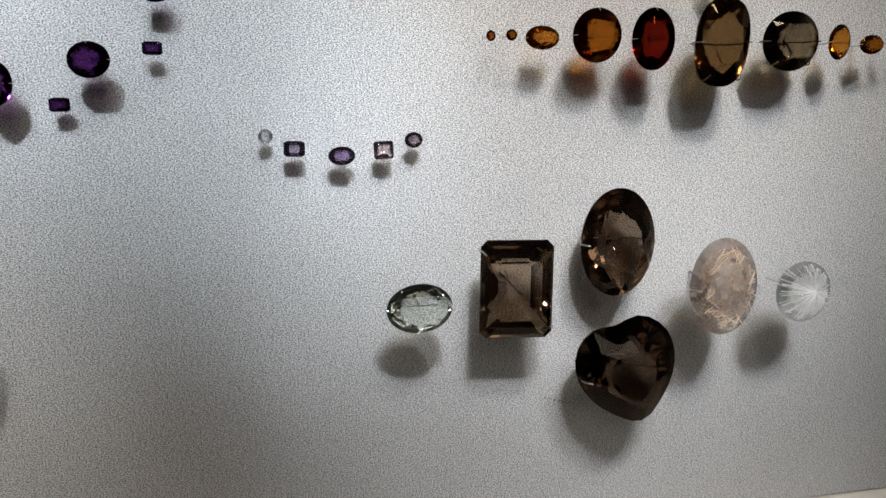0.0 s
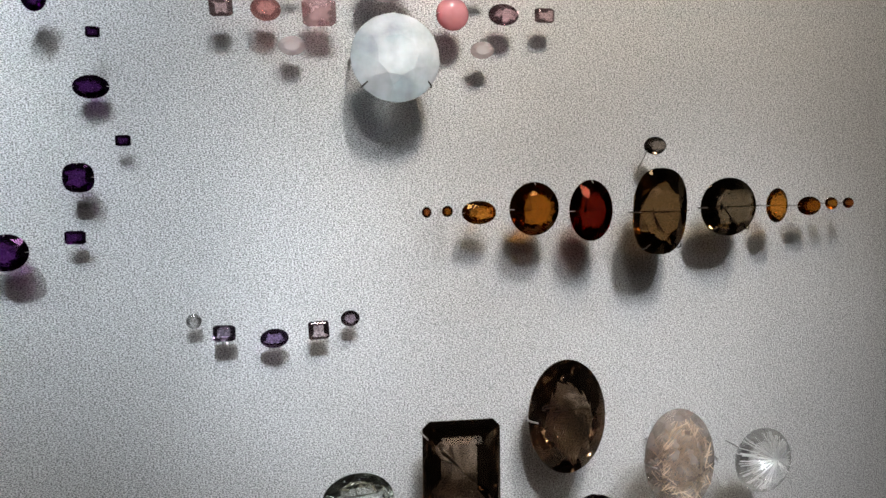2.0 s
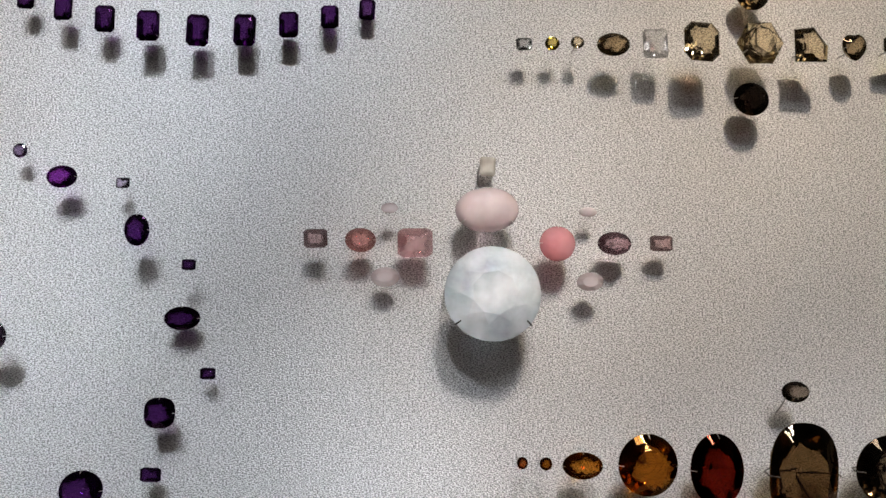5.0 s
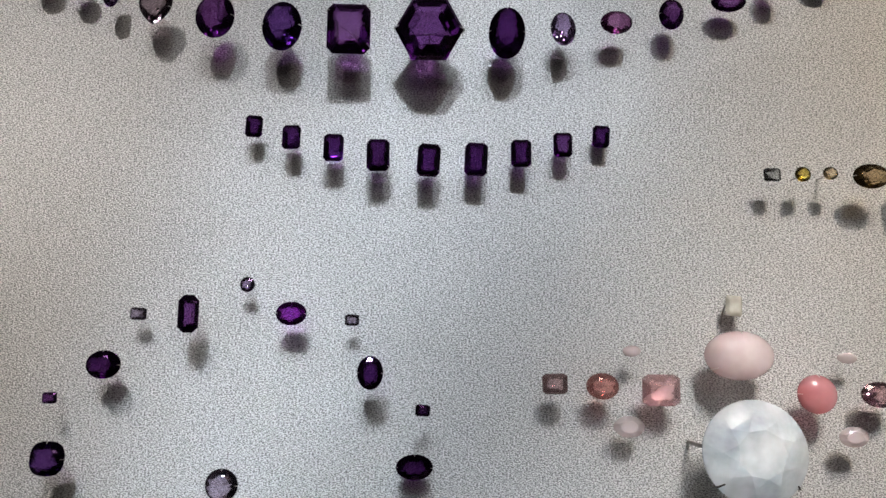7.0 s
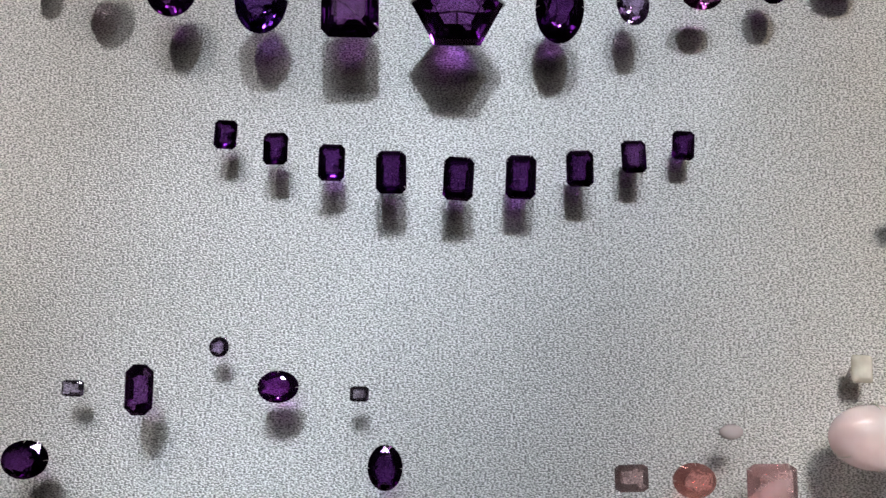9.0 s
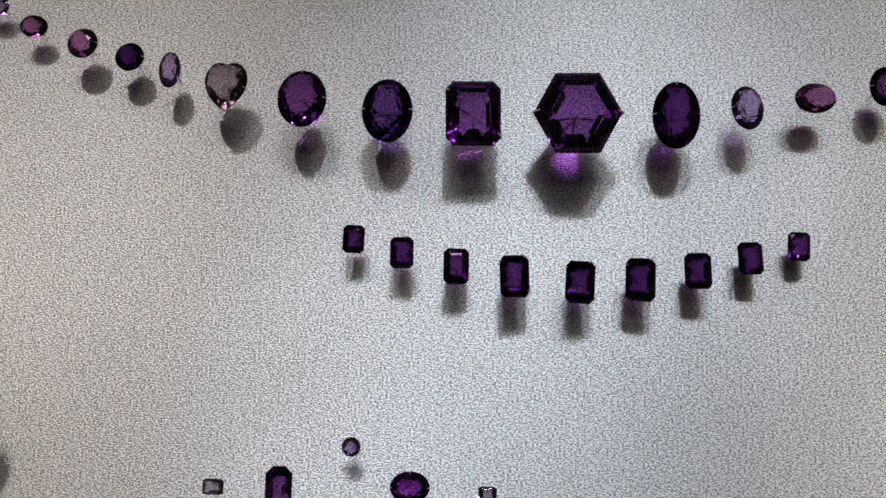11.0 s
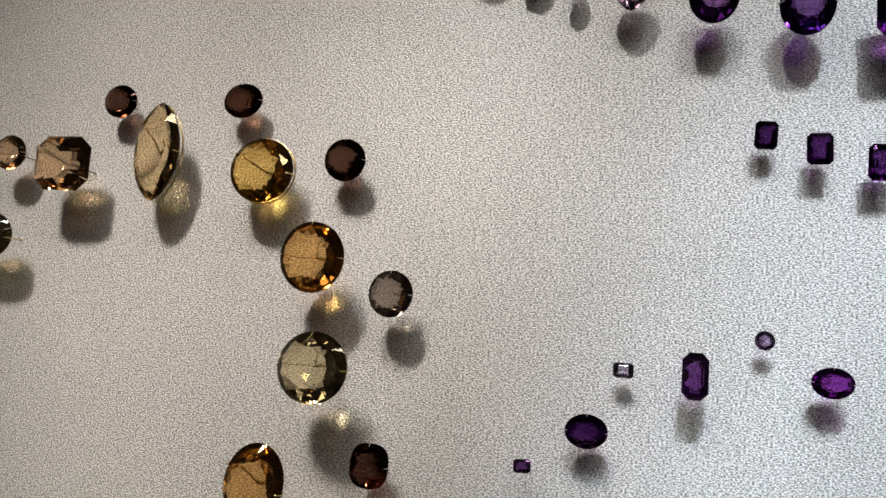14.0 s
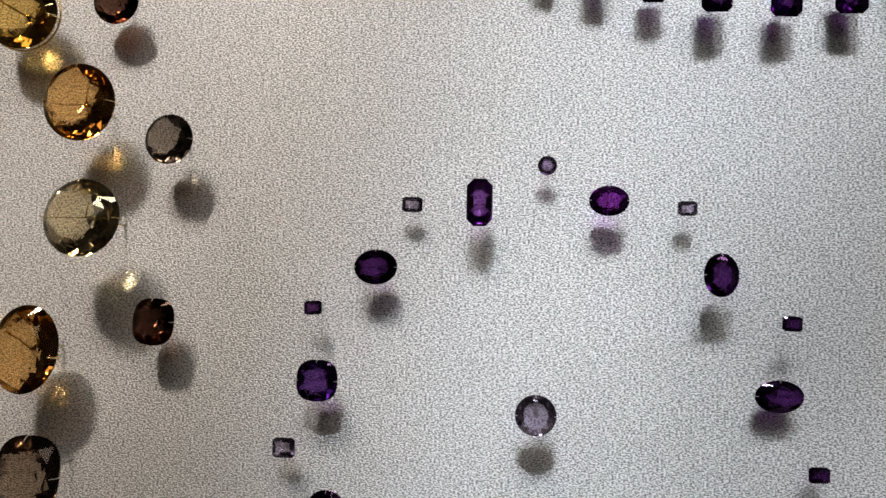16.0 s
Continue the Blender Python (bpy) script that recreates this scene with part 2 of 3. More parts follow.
# ---- outlines of the cuts: unit shapes, at most 1 wide and 1 high ----
def ring(count, power=2.0, shift=0.0):
    pts = []
    for i in range(count):
        a = 2 * math.pi * (i + shift) / count
        c, s = math.cos(a), math.sin(a)
        pts.append((0.5 * math.copysign(abs(c) ** (2 / power), c), 0.5 * math.copysign(abs(s) ** (2 / power), s)))
    return pts


def clipped(cut_u, cut_v):
    u, v = 0.5 - cut_u, 0.5 - cut_v
    return [(0.5, -v), (0.5, v), (u, 0.5), (-u, 0.5), (-0.5, v), (-0.5, -v), (-u, -0.5), (u, -0.5)]


def heart_outline(count=28):
    pts = []
    for i in range(count):
        a = 2 * math.pi * i / count
        top, foot = min(a, 2 * math.pi - a), abs(math.pi - a)
        r = 0.5 * (1 - 0.17 * math.exp(-((top / 0.32) ** 2)) + 0.16 * math.exp(-((foot / 0.42) ** 2)))
        v = r * math.cos(a)
        pts.append((-r * math.sin(a) * (1 + 0.25 * v), v))
    low, high = min(p[1] for p in pts), max(p[1] for p in pts)
    wide = max(p[0] for p in pts)
    return [(0.5 * u / wide, (v - low) / (high - low) - 0.5) for u, v in pts]


def marquise_outline(count=20):
    pts = []
    for i in range(count):
        a = 2 * math.pi * i / count
        c, s = math.cos(a), math.sin(a)
        pts.append((0.5 * c * abs(c) ** 0.35, 0.5 * s))
    return pts


def polygon(count, shift):
    pts = [(math.cos(2 * math.pi * (i + shift) / count), math.sin(2 * math.pi * (i + shift) / count)) for i in range(count)]
    wide, high = max(abs(p[0]) for p in pts), max(abs(p[1]) for p in pts)
    return [(0.5 * u / wide, 0.5 * v / high) for u, v in pts]


# A cut: outline, how its facets run, crown height, pavilion depth (shares of the mean width), table size
class Cut:
    def __init__(self, outline, style, crown, depth, table, mains=8):
        self.outline, self.style, self.crown, self.depth, self.table, self.mains = outline, style, crown, depth, table, mains


round_cut = Cut(ring(32), "brilliant", 0.16, 0.37, 0.55, 8)
round_fine = Cut(ring(64), "brilliant", 0.17, 0.37, 0.54, 16)
round_wide = Cut(ring(60), "brilliant", 0.16, 0.31, 0.58, 12)
round_flat = Cut(ring(36), "brilliant", 0.17, 0.30, 0.46, 9)
oval_fine = Cut(ring(48), "brilliant", 0.18, 0.40, 0.50, 12)
oval = Cut(ring(32), "brilliant", 0.15, 0.37, 0.56, 8)
oval_shallow = Cut(ring(40), "brilliant", 0.15, 0.29, 0.60, 10)
marquise_shallow = Cut(marquise_outline(), "brilliant", 0.15, 0.30, 0.58, 10)
heart_shallow = Cut(heart_outline(), "brilliant", 0.15, 0.30, 0.56, 14)
oval_dome = Cut(ring(40), "brilliant", 0.22, 0.28, 0.25, 10)
cushion = Cut(ring(32, 2.7), "brilliant", 0.16, 0.38, 0.54, 8)
cushion_tall = Cut(ring(40, 2.5), "brilliant", 0.18, 0.46, 0.50, 10)
emerald = Cut(clipped(0.16, 0.12), "step", 0.15, 0.37, 0.60)
square = Cut(clipped(0.10, 0.10), "step", 0.14, 0.35, 0.64)
fine_octagon = Cut(clipped(0.13, 0.12), "step", 0.16, 0.40, 0.56)
fine_oblong = Cut(clipped(0.09, 0.065), "step", 0.15, 0.38, 0.60)
long_octagon = Cut(clipped(0.27, 0.15), "step", 0.16, 0.42, 0.52)
octagon = Cut(clipped(0.20, 0.20), "step", 0.16, 0.36, 0.58)
hexagon = Cut(polygon(6, 0.0), "step", 0.15, 0.34, 0.60)
shield = Cut(polygon(5, 0.0), "step", 0.15, 0.35, 0.60)
star = Cut(polygon(12, 0.0), "brilliant", 0.14, 0.29, 0.58, 6)
heart = Cut(heart_outline(), "brilliant", 0.17, 0.48, 0.46, 14)
cab = Cut(ring(40), "cabochon", 0.26, 0.10, 0.0)
shield.outline = [(0.5, -0.06), (0.08, 0.5), (-0.5, 0.44), (-0.48, -0.5), (0.47, -0.5)]
star.outline = [(u * (0.86 if i % 2 else 1.0), v * (0.86 if i % 2 else 1.0)) for i, (u, v) in enumerate(star.outline)]


def brilliant(base, mains, table, crown, depth, rim):
    """Table, star and kite facets, a finely rounded girdle, and a pavilion that flattens towards its point."""
    count, step = len(base), len(base) // mains
    even = [base[i * step] for i in range(mains)]
    odd = [base[(i * step + step // 2) % count] for i in range(mains)]
    verts, faces = [], []

    def row(points, scale, y):
        verts.extend((u * scale, y, v * scale) for u, v in points)
        return len(verts) - len(points)

    top = row(even, table, -crown)
    star_row = row(odd, table + 0.42 * (1 - table), -crown * 0.66)
    upper, lower = row(base, 1, -rim), row(base, 1, rim)
    belly, foot = row(odd, 0.84, depth * 0.35), row(even, 0.44, depth * 0.76)
    verts.append((0, depth, 0))
    tip = len(verts) - 1
    faces.append(tuple(top + i for i in range(mains)))
    for i in range(mains):
        j = (i + 1) % mains
        faces += [(top + i, top + j, star_row + i), (top + j, star_row + j, star_row + i)]
        faces += [(foot + i, foot + j, belly + i), (foot + j, belly + j, belly + i), (foot + i, foot + j, tip)]
        for k in range(step):
            a, b = (i * step + k) % count, (i * step + k + 1) % count
            faces += [(star_row + i, upper + a, upper + b), (belly + i, lower + a, lower + b)]
        corner = (j * step) % count
        faces += [(star_row + i, upper + corner, star_row + j), (belly + i, lower + corner, belly + j)]
    faces += [(upper + i, upper + (i + 1) % count, lower + (i + 1) % count, lower + i) for i in range(count)]
    return verts, faces


def stone_mesh(cut, wide, high, material):
    """A cut stone. Its girdle lies in the plane y = 0, its table faces -y, its point +y."""
    size = 0.5 * (wide + high) if max(wide, high) < 1.6 * min(wide, high) else 1.25 * min(wide, high)
    base = [(u * wide, v * high) for u, v in cut.outline]
    count = len(base)
    crown, depth, rim = cut.crown * size, cut.depth * size, 0.012 * size
    if cut.style == "cabochon":
        rows = [(math.cos(a), -crown * math.sin(a) * 2 ** 0.5 * 0.8) for a in [math.pi / 2 * k / 10 for k in range(9, -1, -1)]]
        rows += [(0.95, depth * 0.35), (0.7, depth * 0.8), (0.35, depth)]
    elif cut.style == "step":
        rows = [(cut.table, -crown), ((2 * cut.table + 1) / 3, -crown * 0.80), ((cut.table + 3) / 4, -crown * 0.46), (1, -rim), (1, rim)]
        rows += [(0.80, depth * 0.36), (0.48, depth * 0.80), (0.16, depth)]
    else:
        return mesh_of("stone", *brilliant(base, cut.mains, cut.table, crown, depth, rim), material), crown, depth
    verts, faces = [], []
    for scale, y in rows:
        verts += [(u * scale, y, v * scale) for u, v in base]
    for r in range(len(rows) - 1):
        a, b = r * count, (r + 1) * count
        faces += [(a + i, a + (i + 1) % count, b + (i + 1) % count, b + i) for i in range(count)]
    last = (len(rows) - 1) * count
    faces += [tuple(range(count)), tuple(last + i for i in range(count))]
    return mesh_of("stone", verts, faces, material, cut.style == "cabochon"), crown, depth


# claw angles in degrees from the wearer's right-hand side, upwards
BARE, NONE, SIDES, LOW, LOWDARK = None, (), (0, 180), (-35, -145, 90), (-38, -142)
LOWSIDES, RIGHT = (0, 180, -50, -130), (-8, 150)
chance = random.Random(7)


def gem(name, cut, kind, x, z, off, wide, high, claws, label, group, turn=0.0):
    thing = new(name)
    thing.empty_display_size = 0.01
    thing.location = (x, 0, z)
    tagged(thing, label, "gemstone", group)
    me, crown, depth = stone_mesh(cut, wide, high, STONE[kind])
    depth = min(depth, off * 0.8)
    stone = part("stone", me, thing)
    stone.location = (0, -off, 0)
    stone.rotation_euler = [radians(chance.uniform(-4, 4)), radians(chance.uniform(-3, 3) - turn), radians(chance.uniform(-4, 4))]
    wire = GOLD if kind.startswith(("lemon", "gold")) else BLACKENED if claws is LOWDARK or claws is LOWSIDES else STEEL
    thick = 0.0003 if claws is None else min(0.0007, 0.00022 + 0.009 * min(wide, high))
    tip = -(off - depth) - 0.0004
    part("pin", tube("pin", [(0, 0.004, 0), (0, tip * 0.5, 0), (0, tip, 0)], max(thick, 0.00036), PIN_WIRE if wire is STEEL else wire), thing, "thin metal mounting pin")
    arms = () if claws is None else claws if claws else ((0, 90, 180) if min(wide, high) > 0.0125 else ())
    fine = thick * (0.8 if claws else 0.45)
    for angle in arms:
        c, s = math.cos(radians(angle)), math.sin(radians(angle))
        ring_u, ring_v = edge_at(cut, angle)
        gu, gv = ring_u * wide, ring_v * high
        line = [(0, tip + 0.0006, 0), (gu * 0.45, -(off - depth * 0.95) + 0.0008, gv * 0.45), (gu * 0.86, -(off - depth * 0.5) + 0.0006, gv * 0.86)]
        line += [(gu * 1.0 + c * fine * 1.3, -off, gv * 1.0 + s * fine * 1.3), (gu * 0.97 + c * fine, -off - crown * 0.35, gv * 0.97 + s * fine)]
        line += [(gu * 0.88, -off - crown * 0.72, gv * 0.88)]
        part("claw", tube("claw", line, fine, wire, 6), thing, "thin bent wire claw")
    if kind in ("gold", "lemon_gold"):
        line = [(u * wide * 1.0, -off + depth * 0.30, v * high * 1.0) for u, v in cut.outline]
        part("wire_ring", tube("wire_ring", line + line[:1], thick, wire, 6), thing, "gold wire ring round the stone")
    return thing


def side_pin(thing, off, start, root, radius=0.0005):
    """A bent mounting wire that leaves the stone's rim and runs into the panel."""
    (u, v), (ru, rv) = start, root
    line = [(u + (ru - u) * k - 0.0012 * math.sin(math.pi * k), -off * (1 - k ** 1.6) + 0.003 * k, v + (rv - v) * k) for k in (0, 0.15, 0.35, 0.55, 0.75, 1)]
    part("side_pin", tube("side_pin", line, radius, PIN_WIRE, 8), thing, "bent grey metal mounting pin")


def edge_at(cut, angle):
    """The outline's point in the given direction."""
    a = radians(angle)
    return max(cut.outline, key=lambda p: (p[0] * math.cos(a) + p[1] * math.sin(a)) / math.hypot(*p))


# ---- the case and the room ----
LEFT, RIGHT_EDGE, BOTTOM, TOP = -0.75, 0.766, 1.160, 2.25
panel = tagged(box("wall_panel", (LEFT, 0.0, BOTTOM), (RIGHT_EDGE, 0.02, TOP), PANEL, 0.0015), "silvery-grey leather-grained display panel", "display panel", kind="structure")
tagged(box("trim", (RIGHT_EDGE + 0.001, 0.004, BOTTOM - 0.3), (RIGHT_EDGE + 0.016, 0.02, TOP), DARK_TRIM, 0.001), "black vertical gap trim beside the panel", "trim", kind="structure")
tagged(box("wall_side_panel", (RIGHT_EDGE + 0.017, 0.0, BOTTOM - 0.3), (1.8, 0.02, TOP), SIDE, 0.0015), "pale grey neighbouring wall panel", "wall", kind="structure")
tagged(box("ledge", (LEFT, -0.16, BOTTOM - 0.03), (RIGHT_EDGE, 0.02, BOTTOM - 0.001), LEDGE, 0.003), "cream-coloured ledge below the panel", "ledge", kind="structure")
tagged(box("wall_north", (-2.2, 0.021, 0.0), (2.2, 0.15, 3.4), ROOM), "dark gallery wall behind the panel", "wall", kind="structure")
tagged(box("wall_south", (-2.2, -3.75, 0.0), (2.2, -3.6, 3.4), ROOM), "dark gallery wall", "wall", kind="structure")
tagged(box("wall_west", (-2.35, -3.75, 0.0), (-2.201, 0.15, 3.4), ROOM), "dark gallery wall", "wall", kind="structure")
tagged(box("wall_east", (2.201, -3.75, 0.0), (2.35, 0.15, 3.4), ROOM), "dark gallery wall", "wall", kind="structure")
tagged(box("floor", (-2.35, -3.75, -0.1), (2.35, 0.15, -0.001), CARPET), "dark carpeted gallery floor", "floor", kind="structure")
tagged(box("ceiling", (-2.35, -3.75, 3.401), (2.35, 0.15, 3.5), ROOM), "dark gallery ceiling", "ceiling", kind="structure")

# ---- the gems ----
gem("pale_green_quartz", oval_shallow, "prasiolite", 0.3365, 1.3548, 0.0400, 0.0424, 0.0318, SIDES, "transparent pale grey-green oval quartz on the silvery panel", "large smoky and clear gems")
gem("smoky_quartz", fine_oblong, "smoky", 0.4011, 1.3622, 0.0360, 0.0487, 0.0647, SIDES, "large dark brown emerald-cut smoky quartz in wire claws", "large smoky and clear gems", turn=-2)
gem("smoky_quartz", oval_fine, "smoky", 0.4738, 1.3882, 0.0285, 0.0513, 0.0730, SIDES, "large oval smoky quartz with amber glints at its base", "large smoky and clear gems", turn=-4)
gem("smoky_quartz", heart, "smoky_deep", 0.4797, 1.2996, 0.0400, 0.0699, 0.0738, SIDES, "large heart-shaped dark smoky quartz in claws", "large smoky and clear gems", turn=14)
rutile = gem("rutilated_quartz", oval_dome, "rutile", 0.5439, 1.3573, 0.0450, 0.0478, 0.0668, SIDES, "oval beige-pink quartz full of golden needles", "large smoky and clear gems", turn=3)
clear = gem("clear_quartz", round_cut, "clear", 0.6075, 1.3488, 0.0420, 0.0439, 0.0429, BARE, "round colourless quartz with fine radiating needles", "large smoky and clear gems", turn=10)
gem("clear_quartz", round_cut, "clear", 0.2469, 1.4630, 0.0105, 0.0088, 0.0090, NONE, "tiny round colourless gem on a pin", "small pale gems in a curved row")
gem("pale_amethyst", emerald, "lilac", 0.2640, 1.4551, 0.0135, 0.0131, 0.0098, NONE, "small pale lilac emerald-cut amethyst on a pin", "small pale gems in a curved row")
gem("pale_amethyst", oval, "amethyst_pale", 0.2930, 1.4501, 0.0145, 0.0169, 0.0117, NONE, "small oval pale amethyst with a dark rim", "small pale gems in a curved row")
gem("pale_amethyst", square, "lilac_pink", 0.3196, 1.4529, 0.0135, 0.0126, 0.0114, NONE, "small square pale pink emerald-cut gem", "small pale gems in a curved row")
gem("pale_amethyst", round_cut, "lilac_smoky", 0.3391, 1.4588, 0.0125, 0.0117, 0.0100, NONE, "tiny round smoky lilac gem on a pin", "small pale gems in a curved row")
gem("amethyst", oval, "amethyst_deep", 0.1517, 1.5090, 0.0190, 0.0235, 0.0207, NONE, "deep purple oval amethyst above its soft shadow", "amethysts of the ring")
gem("amethyst", emerald, "amethyst_deep", 0.1313, 1.4840, 0.0105, 0.0116, 0.0081, NONE, "small dark purple emerald-cut amethyst", "amethysts of the ring")
gem("amethyst", cushion, "amethyst_deep", 0.1904, 1.5493, 0.0170, 0.0169, 0.0166, NONE, "rounded deep purple amethyst with a dark face", "amethysts of the ring")
gem("amethyst", emerald, "amethyst_deep", 0.1856, 1.5157, 0.0125, 0.0114, 0.0078, NONE, "small dark purple emerald-cut amethyst", "amethysts of the ring")
gem("amethyst", emerald, "amethyst_deep", 0.2140, 1.5701, 0.0115, 0.0084, 0.0064, NONE, "tiny dark purple emerald-cut amethyst", "amethysts of the ring")
gem("amethyst", oval, "amethyst_deep", 0.1988, 1.6006, 0.0115, 0.0196, 0.0133, NONE, "flat oval deep purple amethyst", "amethysts of the ring")
gem("citrine", round_cut, "garnet", 0.3882, 1.5225, 0.0200, 0.0061, 0.0067, NONE, "tiny round dark red-brown citrine on a pin", "brown and amber gems in a row")
gem("citrine", round_cut, "amber_deep", 0.4005, 1.5227, 0.0240, 0.0070, 0.0070, NONE, "tiny round dark amber citrine on a pin", "brown and amber gems in a row")
gem("citrine", oval, "amber", 0.4212, 1.5212, 0.0220, 0.0224, 0.0148, NONE, "small horizontal oval amber citrine", "brown and amber gems in a row")
gem("citrine", round_fine, "amber_deep", 0.4561, 1.5223, 0.0265, 0.0330, 0.0336, NONE, "round amber citrine with a star-shaped window", "brown and amber gems in a row")
gem("citrine", oval_fine, "red_brown", 0.4936, 1.5199, 0.0285, 0.0294, 0.0390, NONE, "upright oval dark red-brown citrine", "brown and amber gems in a row")
gem("smoky_quartz", cushion_tall, "smoky_amber", 0.5404, 1.5176, 0.0315, 0.0379, 0.0561, LOWSIDES, "large upright dark brown smoky quartz in claws", "brown and amber gems in a row")
gem("smoky_quartz", round_fine, "smoky_gold", 0.5936, 1.5187, 0.0265, 0.0422, 0.0389, LOWSIDES, "large round dark smoky quartz in heavy low claws", "brown and amber gems in a row")
gem("citrine", oval, "amber", 0.6319, 1.5183, 0.0250, 0.0170, 0.0235, SIDES, "slim upright oval amber citrine", "brown and amber gems in a row")
gem("citrine", oval, "amber_deep", 0.6605, 1.5170, 0.0210, 0.0191, 0.0130, NONE, "small oval dark amber citrine", "brown and amber gems in a row")
gem("citrine", round_cut, "amber", 0.6786, 1.5182, 0.0210, 0.0101, 0.0086, NONE, "tiny round golden citrine", "brown and amber gems in a row")
gem("citrine", round_cut, "garnet", 0.6934, 1.5180, 0.0200, 0.0094, 0.0077, NONE, "tiny round red-brown citrine", "brown and amber gems in a row")
grey_oval = gem("smoky_quartz", oval, "smoky_grey", 0.5449, 1.5609, 0.0180, 0.0161, 0.0119, NONE, "small oval grey smoky quartz on a long pin", "brown and amber gems in a row")
gem("rose_quartz", emerald, "rose_dull", 0.2720, 1.6460, 0.0150, 0.0134, 0.0108, NONE, "small dull pink emerald-cut quartz", "rose quartz gems of the cross")
gem("rose_quartz", oval, "salmon", 0.2973, 1.6454, 0.0145, 0.0177, 0.0140, NONE, "oval salmon-pink faceted quartz", "rose quartz gems of the cross")
gem("rose_quartz", emerald, "rose", 0.3283, 1.6442, 0.0145, 0.0200, 0.0166, NONE, "pink emerald-cut quartz in thin claws", "rose quartz gems of the cross")
cream = gem("milky_quartz", square, "milk_cream", 0.3706, 1.6905, 0.0080, 0.0093, 0.0115, NONE, "small square cream-coloured milky quartz on a pin", "rose quartz gems of the cross")
gem("rose_quartz_cabochon", cab, "milk_pink", 0.3693, 1.6635, 0.0160, 0.0365, 0.0263, LOW, "large polished pale pink rose quartz cabochon", "rose quartz gems of the cross")
milky = gem("milky_quartz", round_flat, "milk_blue", 0.3711, 1.6149, 0.0285, 0.0536, 0.0525, LOWDARK, "large round bluish-white milky faceted quartz in dark claws", "rose quartz gems of the cross")
gem("rose_quartz_cabochon", cab, "milk_rose", 0.4099, 1.6444, 0.0155, 0.0208, 0.0204, NONE, "round polished strong pink cabochon", "rose quartz gems of the cross")
gem("rose_quartz", oval, "rose_brown", 0.4434, 1.6450, 0.0145, 0.0202, 0.0136, NONE, "oval pinkish-brown faceted quartz with a dark rim", "rose quartz gems of the cross")
gem("rose_quartz", emerald, "rose_dull", 0.4714, 1.6455, 0.0130, 0.0134, 0.0092, NONE, "small dull pink emerald-cut quartz", "rose quartz gems of the cross")
gem("rose_quartz_cabochon", cab, "milk_pink", 0.3135, 1.6644, 0.0120, 0.0099, 0.0062, NONE, "tiny oval pale pink cabochon on a pin", "rose quartz gems of the cross")
gem("rose_quartz_cabochon", cab, "milk_pink", 0.4288, 1.6638, 0.0115, 0.0110, 0.0058, NONE, "tiny oval pale pink cabochon on a pin", "rose quartz gems of the cross")
gem("rose_quartz", oval, "milk_pink", 0.3115, 1.6247, 0.0125, 0.0163, 0.0113, NONE, "small oval pale pink milky quartz", "rose quartz gems of the cross")
gem("rose_quartz", oval, "milk_pink", 0.4288, 1.6228, 0.0145, 0.0154, 0.0106, NONE, "small oval pale pink milky quartz", "rose quartz gems of the cross")
gem("pale_citrine", emerald, "grey_clear", 0.3916, 1.7632, 0.0145, 0.0094, 0.0076, NONE, "tiny grey emerald-cut gem on a pin", "champagne gems of the cross")
gem("pale_citrine", round_cut, "yellow", 0.4083, 1.7638, 0.0150, 0.0087, 0.0087, NONE, "tiny round yellow citrine", "champagne gems of the cross")
gem("pale_citrine", round_cut, "champagne", 0.4233, 1.7646, 0.0155, 0.0081, 0.0076, NONE, "tiny round champagne citrine", "champagne gems of the cross")
gem("pale_citrine", oval, "champagne_deep", 0.4441, 1.7628, 0.0180, 0.0195, 0.0138, NONE, "oval brownish champagne citrine", "champagne gems of the cross")
gem("clear_quartz", square, "clear", 0.4690, 1.7637, 0.0190, 0.0148, 0.0179, NONE, "small upright colourless emerald-cut quartz", "champagne gems of the cross")
gem("pale_citrine", octagon, "champagne", 0.4953, 1.7639, 0.0230, 0.0214, 0.0240, NONE, "square champagne citrine with cut corners", "champagne gems of the cross")
gem("pale_citrine", star, "champagne", 0.5318, 1.7652, 0.0200, 0.0278, 0.0291, LOW, "large six-pointed champagne citrine with a round window", "champagne gems of the cross")
gem("smoky_quartz", round_cut, "smoky_deep", 0.5275, 1.7324, 0.0150, 0.0211, 0.0206, NONE, "round very dark brown smoky quartz", "champagne gems of the cross")
gem("smoky_quartz", round_cut, "champagne_deep", 0.5317, 1.7996, 0.0135, 0.0208, 0.0222, NONE, "round brown smoky quartz above the star gem", "champagne gems of the cross")
gem("pale_citrine", shield, "champagne", 0.5618, 1.7642, 0.0220, 0.0197, 0.0207, NONE, "five-sided pale champagne citrine", "champagne gems of the cross")
gem("pale_citrine", heart, "champagne_deep", 0.5906, 1.7643, 0.0185, 0.0147, 0.0162, NONE, "small heart-shaped champagne citrine", "champagne gems of the cross")
gem("amethyst", emerald, "amethyst_deep", 0.1020, 1.7845, 0.0115, 0.0096, 0.0125, NONE, "small upright emerald-cut deep purple amethyst", "emerald-cut amethysts in a curved row")
gem("amethyst", emerald, "amethyst_deep", 0.1236, 1.7786, 0.0120, 0.0105, 0.0141, NONE, "small upright emerald-cut deep purple amethyst", "emerald-cut amethysts in a curved row")
gem("amethyst", emerald, "amethyst_deep", 0.1477, 1.7729, 0.0125, 0.0112, 0.0158, NONE, "upright emerald-cut deep purple amethyst", "emerald-cut amethysts in a curved row")
gem("amethyst", emerald, "amethyst_deep", 0.1731, 1.7687, 0.0145, 0.0128, 0.0185, NONE, "tall upright emerald-cut deep purple amethyst", "emerald-cut amethysts in a curved row")
